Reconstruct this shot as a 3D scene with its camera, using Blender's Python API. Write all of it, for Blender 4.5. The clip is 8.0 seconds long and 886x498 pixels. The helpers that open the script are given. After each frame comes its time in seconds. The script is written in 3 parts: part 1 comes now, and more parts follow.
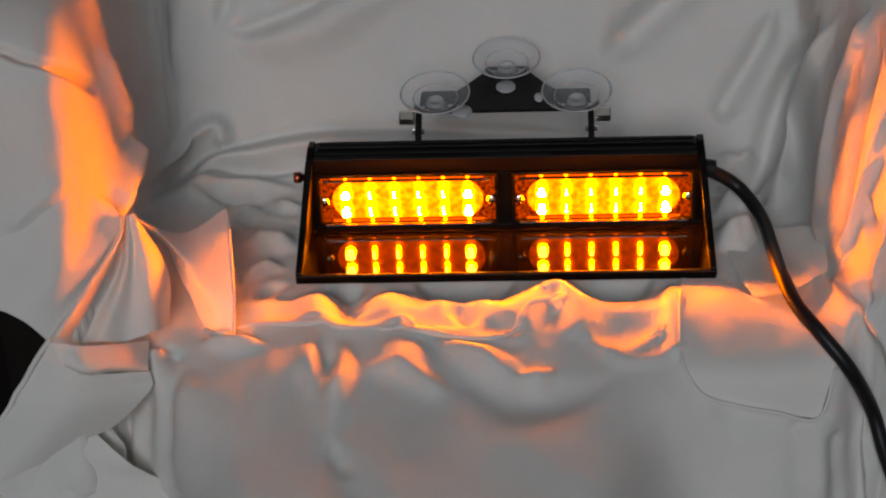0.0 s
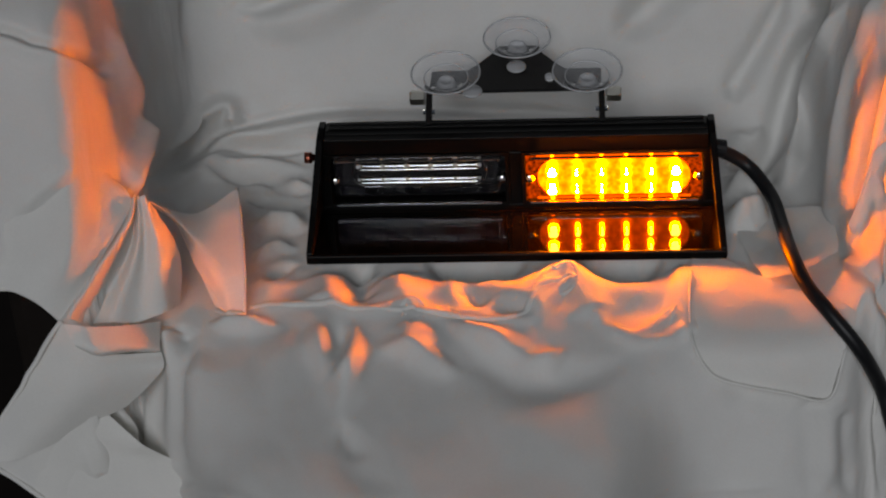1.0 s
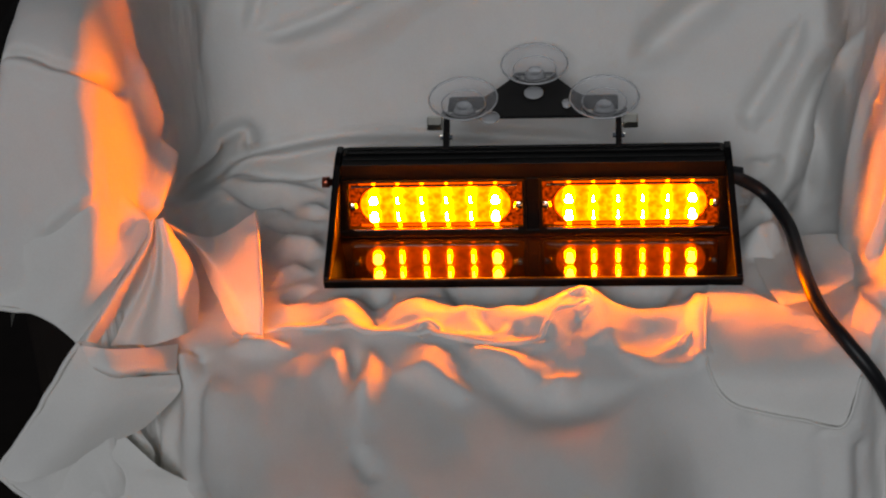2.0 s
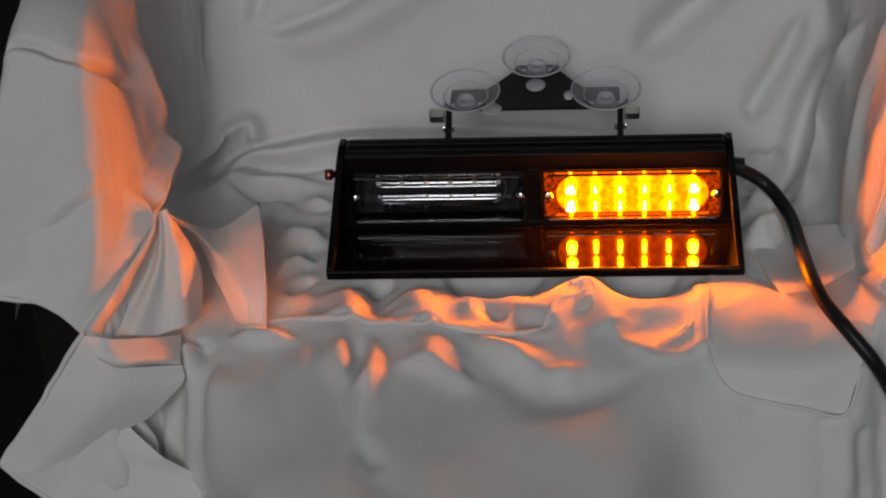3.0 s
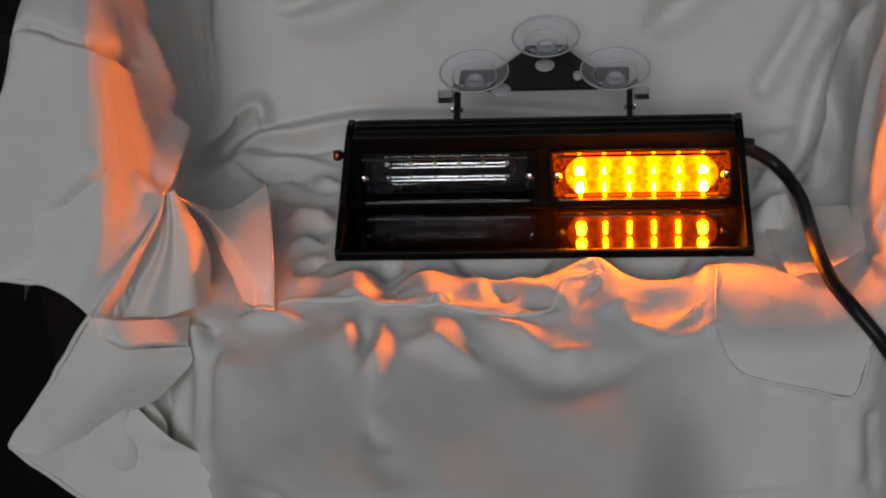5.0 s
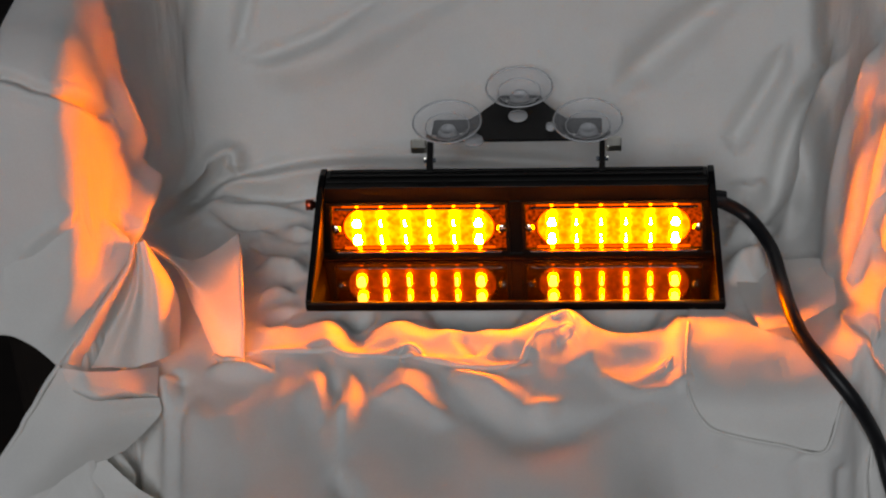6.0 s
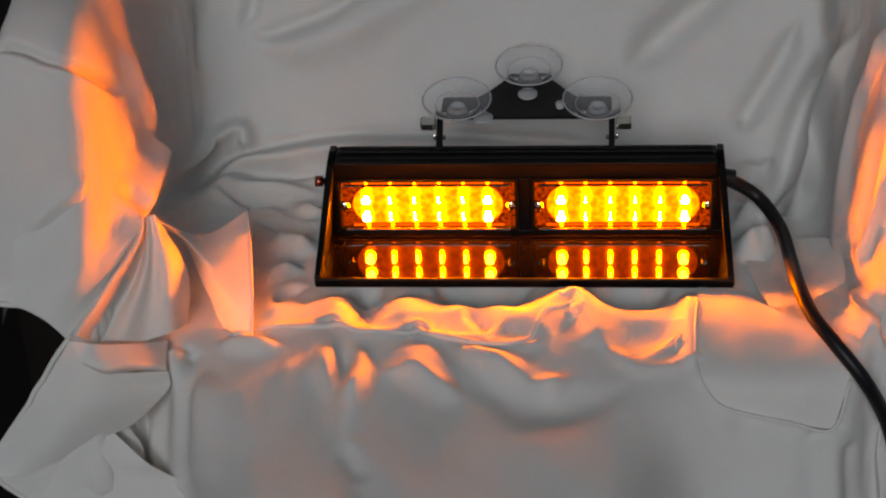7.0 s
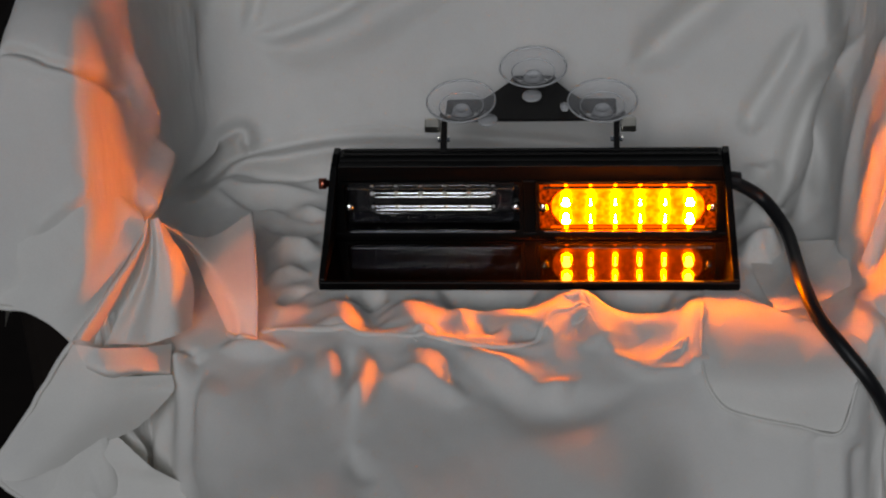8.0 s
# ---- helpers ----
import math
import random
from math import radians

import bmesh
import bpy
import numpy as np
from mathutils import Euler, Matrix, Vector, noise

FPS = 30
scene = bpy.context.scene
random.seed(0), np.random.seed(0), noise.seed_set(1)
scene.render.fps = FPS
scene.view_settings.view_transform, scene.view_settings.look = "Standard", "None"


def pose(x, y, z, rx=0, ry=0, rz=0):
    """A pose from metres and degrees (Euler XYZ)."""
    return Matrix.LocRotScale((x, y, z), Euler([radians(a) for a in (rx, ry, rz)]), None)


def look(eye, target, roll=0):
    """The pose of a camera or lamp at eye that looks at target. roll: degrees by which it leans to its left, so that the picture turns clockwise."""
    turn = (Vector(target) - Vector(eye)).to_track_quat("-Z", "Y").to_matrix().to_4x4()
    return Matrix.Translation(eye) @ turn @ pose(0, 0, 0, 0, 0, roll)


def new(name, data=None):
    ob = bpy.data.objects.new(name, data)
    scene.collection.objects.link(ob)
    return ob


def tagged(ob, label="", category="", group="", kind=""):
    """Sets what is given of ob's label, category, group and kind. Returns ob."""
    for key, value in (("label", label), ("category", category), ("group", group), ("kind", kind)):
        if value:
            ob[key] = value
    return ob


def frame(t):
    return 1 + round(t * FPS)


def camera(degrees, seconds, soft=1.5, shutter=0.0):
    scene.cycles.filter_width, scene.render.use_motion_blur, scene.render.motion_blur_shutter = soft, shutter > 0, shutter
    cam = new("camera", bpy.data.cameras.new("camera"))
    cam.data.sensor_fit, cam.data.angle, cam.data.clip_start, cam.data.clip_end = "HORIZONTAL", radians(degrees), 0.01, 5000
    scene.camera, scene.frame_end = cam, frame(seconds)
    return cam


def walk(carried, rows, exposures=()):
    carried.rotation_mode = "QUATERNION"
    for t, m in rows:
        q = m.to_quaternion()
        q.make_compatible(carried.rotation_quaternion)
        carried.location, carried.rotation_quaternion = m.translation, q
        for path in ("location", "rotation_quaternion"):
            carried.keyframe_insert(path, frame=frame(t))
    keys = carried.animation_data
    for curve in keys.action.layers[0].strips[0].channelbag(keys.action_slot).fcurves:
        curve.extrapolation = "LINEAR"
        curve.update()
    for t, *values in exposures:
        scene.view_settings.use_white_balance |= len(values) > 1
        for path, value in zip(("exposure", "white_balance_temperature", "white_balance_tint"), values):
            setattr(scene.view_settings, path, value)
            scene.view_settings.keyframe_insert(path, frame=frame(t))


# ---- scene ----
from mathutils import bvhtree

cam = camera(26.0, 8.0, soft=2.1)
PATH = [
    (0, (0.041, -0.996, 0.603), (-0.096, 0.702, -0.444), -3.3),
    (0.5, (0.041, -1.0, 0.598), (-0.112, 0.69, -0.461), -3.4),
    (1, (0.042, -0.994, 0.608), (-0.108, 0.688, -0.464), -3.6),
    (1.5, (0.041, -0.996, 0.611), (-0.117, 0.7, -0.437), -3.4),
    (1.7, (0.041, -0.996, 0.611), (-0.12, 0.6983, -0.4394), -3.4),
    (2.8, (0.044, -1.007, 0.602), (-0.1303, 0.6957, -0.4339), -3.7),
    (3, (0.044, -1.007, 0.602), (-0.128, 0.694, -0.437), -3.7),
    (3.5, (0.047, -1.018, 0.599), (-0.115, 0.687, -0.433), -3.2),
    (4, (0.046, -1.024, 0.597), (-0.132, 0.675, -0.444), -3.1),
    (4.2, (0.046, -1.024, 0.597), (-0.1332, 0.6786, -0.4379), -3.1),
    (5.3, (0.052, -0.998, 0.604), (-0.1479, 0.6823, -0.4628), -4.5),
    (5.5, (0.052, -0.998, 0.604), (-0.152, 0.681, -0.464), -4.5),
    (5.8, (0.059, -0.994, 0.612), (-0.1439, 0.6895, -0.4489), -3.8),
    (6, (0.059, -0.994, 0.612), (-0.119, 0.709, -0.421), -3.5),
    (6.5, (0.054, -0.999, 0.61), (-0.118, 0.711, -0.412), -3.1),
    (7, (0.053, -1.0, 0.604), (-0.124, 0.7, -0.435), -3.1),
    (7.5, (0.052, -0.996, 0.604), (-0.114, 0.705, -0.436), -3),
    (8, (0.046, -0.996, 0.604), (-0.124, 0.704, -0.436), -3),
]
walk(cam, [(t, look(eye, target, roll)) for t, eye, target, roll in PATH], exposures=[(0.0, 0.0, 18000, 10), (8.0, 0.0, 18000, 10)])

# ---- world and light ----
world = bpy.data.worlds.new("overcast_room_light")
scene.world = world
world.use_nodes = True
world.node_tree.nodes["Background"].inputs[0].default_value = (0.54, 0.92, 1.95, 1)
world.node_tree.nodes["Background"].inputs[1].default_value = 0.047
window_light = bpy.data.lights.new("window_daylight", "SUN")
window_light.energy, window_light.angle, window_light.color = 1.23, radians(28), (0.665, 0.985, 1.80)
new("window_daylight", window_light).matrix_world = look((-0.06, -0.95, 0.50), (0, 0, 0))


# ---- materials ----
def material(name, color, rough=0.5, metal=0.0, grain=0.0, size=400.0, bump=0.0, spec=0.5, sheen=0.0):
    m = bpy.data.materials.new(name)
    m.use_nodes = True
    n, l = m.node_tree.nodes, m.node_tree.links
    b = n["Principled BSDF"]
    b.inputs["Roughness"].default_value, b.inputs["Metallic"].default_value = rough, metal
    b.inputs["Specular IOR Level"].default_value = spec
    b.inputs["Sheen Weight"].default_value = sheen
    b.inputs["Base Color"].default_value = (*color, 1)
    if grain or bump:
        at = n.new("ShaderNodeTexCoord")
        fine, broad = n.new("ShaderNodeTexNoise"), n.new("ShaderNodeTexNoise")
        fine.inputs["Scale"].default_value, broad.inputs["Scale"].default_value = size, size / 25
        fine.inputs["Detail"].default_value = 4
        both = n.new("ShaderNodeMath")
        both.operation = "ADD"
        ramp = n.new("ShaderNodeMapRange")
        ramp.inputs["From Min"].default_value, ramp.inputs["From Max"].default_value = 0.6, 1.4
        ramp.inputs["To Min"].default_value, ramp.inputs["To Max"].default_value = 1 - grain, 1 + grain
        mix = n.new("ShaderNodeVectorMath")
        mix.operation = "SCALE"
        mix.inputs[0].default_value = color
        for tex in (fine, broad):
            l.new(at.outputs["Object"], tex.inputs["Vector"])
        l.new(fine.outputs[0], both.inputs[0])
        l.new(broad.outputs[0], both.inputs[1])
        l.new(both.outputs[0], ramp.inputs[0])
        l.new(ramp.outputs[0], mix.inputs["Scale"])
        l.new(mix.outputs[0], b.inputs["Base Color"])
        if bump:
            relief = n.new("ShaderNodeBump")
            relief.inputs["Strength"].default_value, relief.inputs["Distance"].default_value = 0.4, bump
            l.new(fine.outputs[0], relief.inputs["Height"])
            l.new(relief.outputs[0], b.inputs["Normal"])
    return m


def clear(name, tint, gloss, rough, cloudy=0.0):
    """Thin clear plastic: lets light through, with a Fresnel gloss."""
    m = bpy.data.materials.new(name)
    m.use_nodes = True
    n, l = m.node_tree.nodes, m.node_tree.links
    n.remove(n["Principled BSDF"])
    through_it, shine, mix = n.new("ShaderNodeBsdfTransparent"), n.new("ShaderNodeBsdfGlossy"), n.new("ShaderNodeMixShader")
    edge = n.new("ShaderNodeLayerWeight")
    edge.inputs["Blend"].default_value = gloss
    through_it.inputs[0].default_value = (*tint, 1)
    shine.inputs["Roughness"].default_value = rough
    haze, body = n.new("ShaderNodeBsdfDiffuse"), n.new("ShaderNodeMixShader")
    haze.inputs[0].default_value = (0.85, 0.86, 0.87, 1)
    body.inputs[0].default_value = cloudy
    l.new(through_it.outputs[0], body.inputs[1])
    l.new(haze.outputs[0], body.inputs[2])
    l.new(edge.outputs["Fresnel"], mix.inputs[0])
    l.new(body.outputs[0], mix.inputs[1])
    l.new(shine.outputs[0], mix.inputs[2])
    l.new(mix.outputs[0], n["Material Output"].inputs[0])
    return m


def glowing(name, color, strength):
    m = bpy.data.materials.new(name)
    m.use_nodes = True
    n, l = m.node_tree.nodes, m.node_tree.links
    n.remove(n["Principled BSDF"])
    e = n.new("ShaderNodeEmission")
    e.inputs[0].default_value, e.inputs[1].default_value = (*color, 1), strength
    l.new(e.outputs[0], n["Material Output"].inputs[0])
    return m


COTTON = material("white_cotton", (0.76, 0.745, 0.72), 0.9, grain=0.05, size=900, bump=0.0003, spec=0.15, sheen=0.15)
def let_light_through(m, share, color):
    """Thin cloth: part of the light passes."""
    n, l = m.node_tree.nodes, m.node_tree.links
    pass_on, mix = n.new("ShaderNodeBsdfTranslucent"), n.new("ShaderNodeMixShader")
    pass_on.inputs[0].default_value = (*color, 1)
    mix.inputs[0].default_value = share
    l.new(n["Principled BSDF"].outputs[0], mix.inputs[1])
    l.new(pass_on.outputs[0], mix.inputs[2])
    l.new(mix.outputs[0], n["Material Output"].inputs[0])


let_light_through(COTTON, 0.26, (0.80, 0.76, 0.66))
BLACK = material("black_plastic", (0.0011, 0.0009, 0.0009), 0.4, grain=0.25, size=700, bump=0.00005, spec=0.12)
GLOSS = material("gloss_black_plastic", (0.0012, 0.0010, 0.0010), 0.07, grain=0.2, size=60, spec=0.16)
STEEL = material("black_painted_steel", (0.007, 0.006, 0.006), 0.55, grain=0.2, size=500, spec=0.15)
CHROME = material("chrome", (0.8, 0.8, 0.8), 0.12, 1.0, grain=0.05, size=300)
MIRROR = material("reflector_metal", (0.30, 0.30, 0.31), 0.25, 1.0, grain=0.15, size=200)
SMOKE = material("dark_clear_plastic", (0.006, 0.006, 0.007), 0.12, grain=0.6, size=350, spec=0.25)
CLEAR_BEAD = material("clear_diode_dome", (0.55, 0.56, 0.58), 0.2, grain=0.3, size=500)
NICKEL = material("nickel_plated_steel", (0.72, 0.68, 0.60), 0.33, 1.0, grain=0.1, size=300)
COPPER = material("red_anodised_metal", (0.45, 0.12, 0.08), 0.3, 1.0, grain=0.1, size=300)
RUBBER = material("black_cable_rubber", (0.008, 0.008, 0.009), 0.42, grain=0.2, size=300, spec=0.25)
DARK = material("dark_brown_wood", (0.010, 0.007, 0.006), 0.75, grain=0.3, size=40, spec=0.1)
PANE = clear("clear_lens_plastic", (0.98, 0.98, 0.98), 0.012, 0.04)
BEAD = clear("clear_rim_plastic", (0.9, 0.905, 0.91), 0.15, 0.1, 0.28)
CUP = clear("clear_suction_plastic", (0.98, 0.98, 0.985), 0.05, 0.15, 0.085)
AMBER_CORE = glowing("amber_light_core", (1.0, 0.178, 0.0004), 1400.0)
AMBER_HOT = glowing("pale_amber_diode_face", (1.0, 0.30, 0.065), 260.0)
AMBER_SPOT = glowing("amber_side_light", (1.0, 0.10, 0.002), 30.0)
AMBER_EDGE = glowing("amber_edge_spill", (1.0, 0.11, 0.001), 1.6)


def glow_of_diodes(name, middle, step):
    """Amber light that swells at each diode of a row round the given middle."""
    m = glowing(name, (1.0, 0.085, 0.0008), 1.0)
    n, l = m.node_tree.nodes, m.node_tree.links
    at, cut, patchy = n.new("ShaderNodeTexCoord"), n.new("ShaderNodeSeparateXYZ"), n.new("ShaderNodeTexNoise")
    patchy.inputs["Scale"].default_value = 260
    l.new(at.outputs["Object"], cut.inputs[0])
    l.new(at.outputs["Object"], patchy.inputs["Vector"])
    last = cut.outputs["X"]
    for operation, value in (("SUBTRACT", middle), ("DIVIDE", step), ("FRACT", 0), ("SUBTRACT", 0.5), ("ABSOLUTE", 0), ("MULTIPLY", -2.0), ("ADD", 1.0), ("POWER", 4.0), ("MULTIPLY", 44.0), ("ADD", 7.0)):
        node = n.new("ShaderNodeMath")
        node.operation = operation
        node.inputs[1].default_value = value
        l.new(last, node.inputs[0])
        last = node.outputs[0]
    both = n.new("ShaderNodeMath")
    both.operation = "MULTIPLY"
    uneven = n.new("ShaderNodeMapRange")
    uneven.inputs["From Min"].default_value, uneven.inputs["From Max"].default_value = 0.3, 0.7
    uneven.inputs["To Min"].default_value, uneven.inputs["To Max"].default_value = 0.6, 1.6
    l.new(patchy.outputs[0], uneven.inputs[0])
    l.new(last, both.inputs[0])
    l.new(uneven.outputs[0], both.inputs[1])
    l.new(both.outputs[0], n["Emission"].inputs[1])
    return m


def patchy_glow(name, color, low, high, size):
    """Uneven emission that stands in for the diodes' light spilled into the lens plastic."""
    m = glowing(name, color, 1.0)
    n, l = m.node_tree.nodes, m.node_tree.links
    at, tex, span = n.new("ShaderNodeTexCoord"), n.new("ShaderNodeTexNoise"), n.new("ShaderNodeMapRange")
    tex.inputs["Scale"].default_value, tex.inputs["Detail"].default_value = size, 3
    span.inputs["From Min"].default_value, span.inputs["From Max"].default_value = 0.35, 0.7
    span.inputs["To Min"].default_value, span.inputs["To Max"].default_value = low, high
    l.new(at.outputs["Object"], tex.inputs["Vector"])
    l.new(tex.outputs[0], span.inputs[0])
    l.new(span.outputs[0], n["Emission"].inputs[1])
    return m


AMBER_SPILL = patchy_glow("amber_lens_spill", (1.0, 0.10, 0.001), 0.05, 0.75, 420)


# ---- building helpers ----
def part(name, bm, mat, parent=None, label="", smooth=False):
    bmesh.ops.recalc_face_normals(bm, faces=bm.faces)
    me = bpy.data.meshes.new(name)
    bm.to_mesh(me)
    bm.free()
    me.materials.append(mat)
    if smooth:
        me.polygons.foreach_set("use_smooth", [True] * len(me.polygons))
    ob = new(name, me)
    ob.parent = parent
    if label:
        tagged(ob, label)
    return ob


def box(bm, x0, x1, y0, y1, z0, z1, bevel=0.0):
    made = bmesh.ops.create_cube(bm, size=1, matrix=Matrix.LocRotScale(
        ((x0 + x1) / 2, (y0 + y1) / 2, (z0 + z1) / 2), None, (x1 - x0, y1 - y0, z1 - z0)))
    if bevel:
        edges = list({e for v in made["verts"] for e in v.link_edges})
        bmesh.ops.bevel(bm, geom=edges, offset=bevel, segments=2, affect="EDGES", profile=0.5)
    return bm


def prism(bm, outline, x0, x1, bevel=0.0):
    """A solid of the (y, z) outline from x0 to x1."""
    a = [bm.verts.new((x0, y, z)) for y, z in outline]
    b = [bm.verts.new((x1, y, z)) for y, z in outline]
    n = len(outline)
    faces = [bm.faces.new(a), bm.faces.new(b[::-1])]
    faces += [bm.faces.new((a[i], b[i], b[(i + 1) % n], a[(i + 1) % n])) for i in range(n)]
    if bevel:
        edges = list({e for f in faces for e in f.edges})
        bmesh.ops.bevel(bm, geom=edges, offset=bevel, segments=2, affect="EDGES", profile=0.5)
    return bm


def lathe(bm, rings, m, steps=40):
    """A turned solid: rings of (radius, height), placed by m."""
    rows = []
    for r, h in rings:
        if r < 1e-6:
            rows.append([bm.verts.new(m @ Vector((0, 0, h)))])
        else:
            rows.append([bm.verts.new(m @ Vector((r * math.cos(2 * math.pi * k / steps), r * math.sin(2 * math.pi * k / steps), h))) for k in range(steps)])
    for a, b in zip(rows, rows[1:]):
        for k in range(steps):
            j = (k + 1) % steps
            quad = [a[k % len(a)], a[j % len(a)], b[j % len(b)], b[k % len(b)]]
            quad = list(dict.fromkeys(quad))
            if len(quad) > 2:
                bm.faces.new(quad)
    return bm


def tube(bm, line, radius, steps=12):
    rows = []
    for i, p in enumerate(line):
        d = (line[min(i + 1, len(line) - 1)] - line[max(i - 1, 0)]).normalized()
        q = d.to_track_quat("Z", "Y")
        rows.append([bm.verts.new(p + q @ Vector((radius * math.cos(2 * math.pi * k / steps), radius * math.sin(2 * math.pi * k / steps), 0))) for k in range(steps)])
    for a, b in zip(rows, rows[1:]):
        for k in range(steps):
            bm.faces.new((a[k], a[(k + 1) % steps], b[(k + 1) % steps], b[k]))
    bm.faces.new(rows[0])
    bm.faces.new(rows[-1][::-1])
    return bm


def smooth_line(points, per=10):
    """A Catmull-Rom line through the points."""
    p = [np.array(q, float) for q in points]
    p = [2 * p[0] - p[1], *p, 2 * p[-1] - p[-2]]
    out = []
    for a, b, c, d in zip(p, p[1:], p[2:], p[3:]):
        for k in range(per):
            t = k / per
            out.append(0.5 * (2 * b + (c - a) * t + (2 * a - 5 * b + 4 * c - d) * t * t + (3 * b - a - 3 * c + d) * t ** 3))
    return out + [p[-2]]


# ---- the draped sheet: laid over a small armchair ----
def soft(d, r):
    """A ramp that starts at 0 with a rounding of r."""
    return r * np.logaddexp(0, d / r)


EDGE, BACK, LEFT, RIGHT, ARM = -0.097, 0.085, -0.215, 0.192, 0.20
OUTER = -0.462


def sigmoid(a):
    return 1 / (1 + np.exp(-np.clip(a, -40, 40)))


# the middle of the skirt leaves the seat almost level and then steepens
DOWN = np.linspace(0, 0.6, 601)
_turn = np.clip((DOWN - 0.038) / 0.085, 0, 1)
_slope = np.radians(4 + 57 * _turn * _turn * (3 - 2 * _turn) + 26 * np.clip((DOWN - 0.115) / 0.03, 0, 1))
_pace = 0.95 / (0.53 * np.cos(_slope) + 0.85 * np.sin(_slope)) * 0.001
SKIRT_OUT, SKIRT_DROP = np.cumsum(_pace * np.cos(_slope)), np.cumsum(_pace * np.sin(_slope))


def drape(u, v):
    """The chair's form under the sheet, at u across and v along the sheet."""
    front = EDGE - 0.045 / (1 + (np.abs(u) / 0.205) ** 14)
    below = soft(front - v, 0.010 + 0.018 * sigmoid((-0.26 - u) / 0.02))
    flat = sigmoid((u + 0.172) / 0.008) * sigmoid((0.076 - u) / 0.010)
    out = flat * (np.interp(below, DOWN, SKIRT_OUT) - 0.24 * below)
    held = flat * (0.97 * below - np.interp(below, DOWN, SKIRT_DROP))
    y = v + 0.76 * below - out - 0.62 * soft(v - BACK, 0.014)
    z = held - 0.97 * below + 0.92 * soft(v - BACK, 0.014)
    z = z - 0.16 * (soft(EDGE - v, 0.008) - soft(front - v, 0.016))
    z = z - 0.006 + 0.0045 / ((1 + (np.abs(u) / 0.128) ** 12) * (1 + (np.abs(v + 0.002) / 0.050) ** 10))
    middle = 1 / (1 + (np.abs(u) / 0.195) ** 14)
    z = z + 0.0045 * middle / (1 + np.exp(np.clip((v + 0.068) / 0.005, -40, 40))) / (1 + np.exp(np.clip(-(v + 0.128) / 0.012, -40, 40)))
    x = u + 0.90 * (soft(LEFT - u, 0.012) - soft(LEFT - ARM - u, 0.012)) - 0.82 * (soft(u - RIGHT, 0.014) - soft(u - RIGHT - 0.13, 0.014))
    z = z + 0.99 * (soft(LEFT - u, 0.012) - soft(LEFT - ARM - u, 0.012)) + 0.97 * (soft(u - RIGHT, 0.014) - soft(u - RIGHT - 0.13, 0.014))
    bulge = sigmoid((u - 0.203) / 0.004) * sigmoid((v + 0.045) / 0.012) * (0.045 + 0.08 * np.clip(u - 0.2, 0, 0.13))
    x, y, z = x - 0.12 * bulge, y - 0.87 * bulge, z + 0.50 * bulge
    side = OUTER - 0.06 / (1 + np.exp(np.clip((v + 0.16) / 0.012, -40, 40))) - u
    x = (x + 0.85 * soft(side, 0.008)) * (1 - 0.72 * out - 0.45 * held)
    z = z - 0.98 * soft(side, 0.008)
    return np.stack([x, y, z], -1)


FOLDS = []


def fold(points, height, width, lean=0.0, taper=0.35):
    """A fold along a line of (u, v): its height and half width in metres, a steeper side if it leans."""
    FOLDS.append((np.array(smooth_line(points, 6)), height, width, lean, taper))


def lift(u, v):
    """How far the folds lift the sheet."""
    total = np.zeros_like(u)
    for line, height, width, lean, taper in FOLDS:
        near = (u > line[:, 0].min() - 4 * width) & (u < line[:, 0].max() + 4 * width) & (v > line[:, 1].min() - 4 * width) & (v < line[:, 1].max() + 4 * width)
        if not near.any():
            continue
        a, b = u[near], v[near]
        best, side, along = np.full(a.shape, 1e9), np.zeros(a.shape), np.zeros(a.shape)
        n = len(line) - 1
        for i in range(n):
            p, d = line[i], line[i + 1] - line[i]
            t = np.clip(((a - p[0]) * d[0] + (b - p[1]) * d[1]) / (d @ d + 1e-12), 0, 1)
            eu, ev = a - p[0] - t * d[0], b - p[1] - t * d[1]
            dist = np.hypot(eu, ev)
            hit = dist < best
            best[hit], along[hit] = dist[hit], ((i + t) / n)[hit]
            side[hit] = np.sign(d[0] * ev - d[1] * eu)[hit]
        ends = np.minimum(1, np.minimum(along, 1 - along) / max(taper, 1e-3) + 0.0)
        ends = ends * ends * (3 - 2 * ends)
        w = width * (0.4 + 0.6 * ends) * np.where(side > 0, 1 - lean, 1 + lean)
        total[near] += height * ends * np.exp(-(best / w) ** 2)
    return total


fold([(-0.187, 0.183), (-0.170, 0.181), (-0.152, 0.186), (-0.129, 0.195), (-0.114, 0.204), (-0.032, 0.256)], -0.008, 0.0059)
fold([(-0.183, 0.173), (-0.154, 0.174), (-0.121, 0.183), (-0.088, 0.199), (0.020, 0.249)], 0.0105, 0.0139)
fold([(-0.192, 0.178), (-0.183, 0.193), (-0.179, 0.207), (-0.162, 0.261)], -0.007, 0.0059)
fold([(-0.243, 0.131), (-0.219, 0.177), (-0.211, 0.203), (-0.196, 0.260)], -0.0088, 0.0139)
fold([(0.056, 0.153), (0.080, 0.172), (0.107, 0.195), (0.168, 0.244)], -0.0166, 0.0129)
fold([(-0.232, 0.030), (-0.206, 0.088), (-0.173, 0.105), (-0.125, 0.114), (-0.073, 0.114), (0.000, 0.111), (0.050, 0.107)], -0.007, 0.0044, taper=0.15)
fold([(-0.239, 0.012), (-0.192, 0.085), (-0.164, 0.097), (-0.123, 0.106), (-0.072, 0.107), (0.000, 0.103)], 0.0123, 0.0099, taper=0.2)
fold([(-0.219, 0.061), (-0.192, 0.082), (-0.169, 0.085), (-0.130, 0.084)], -0.007, 0.005, taper=0.2)
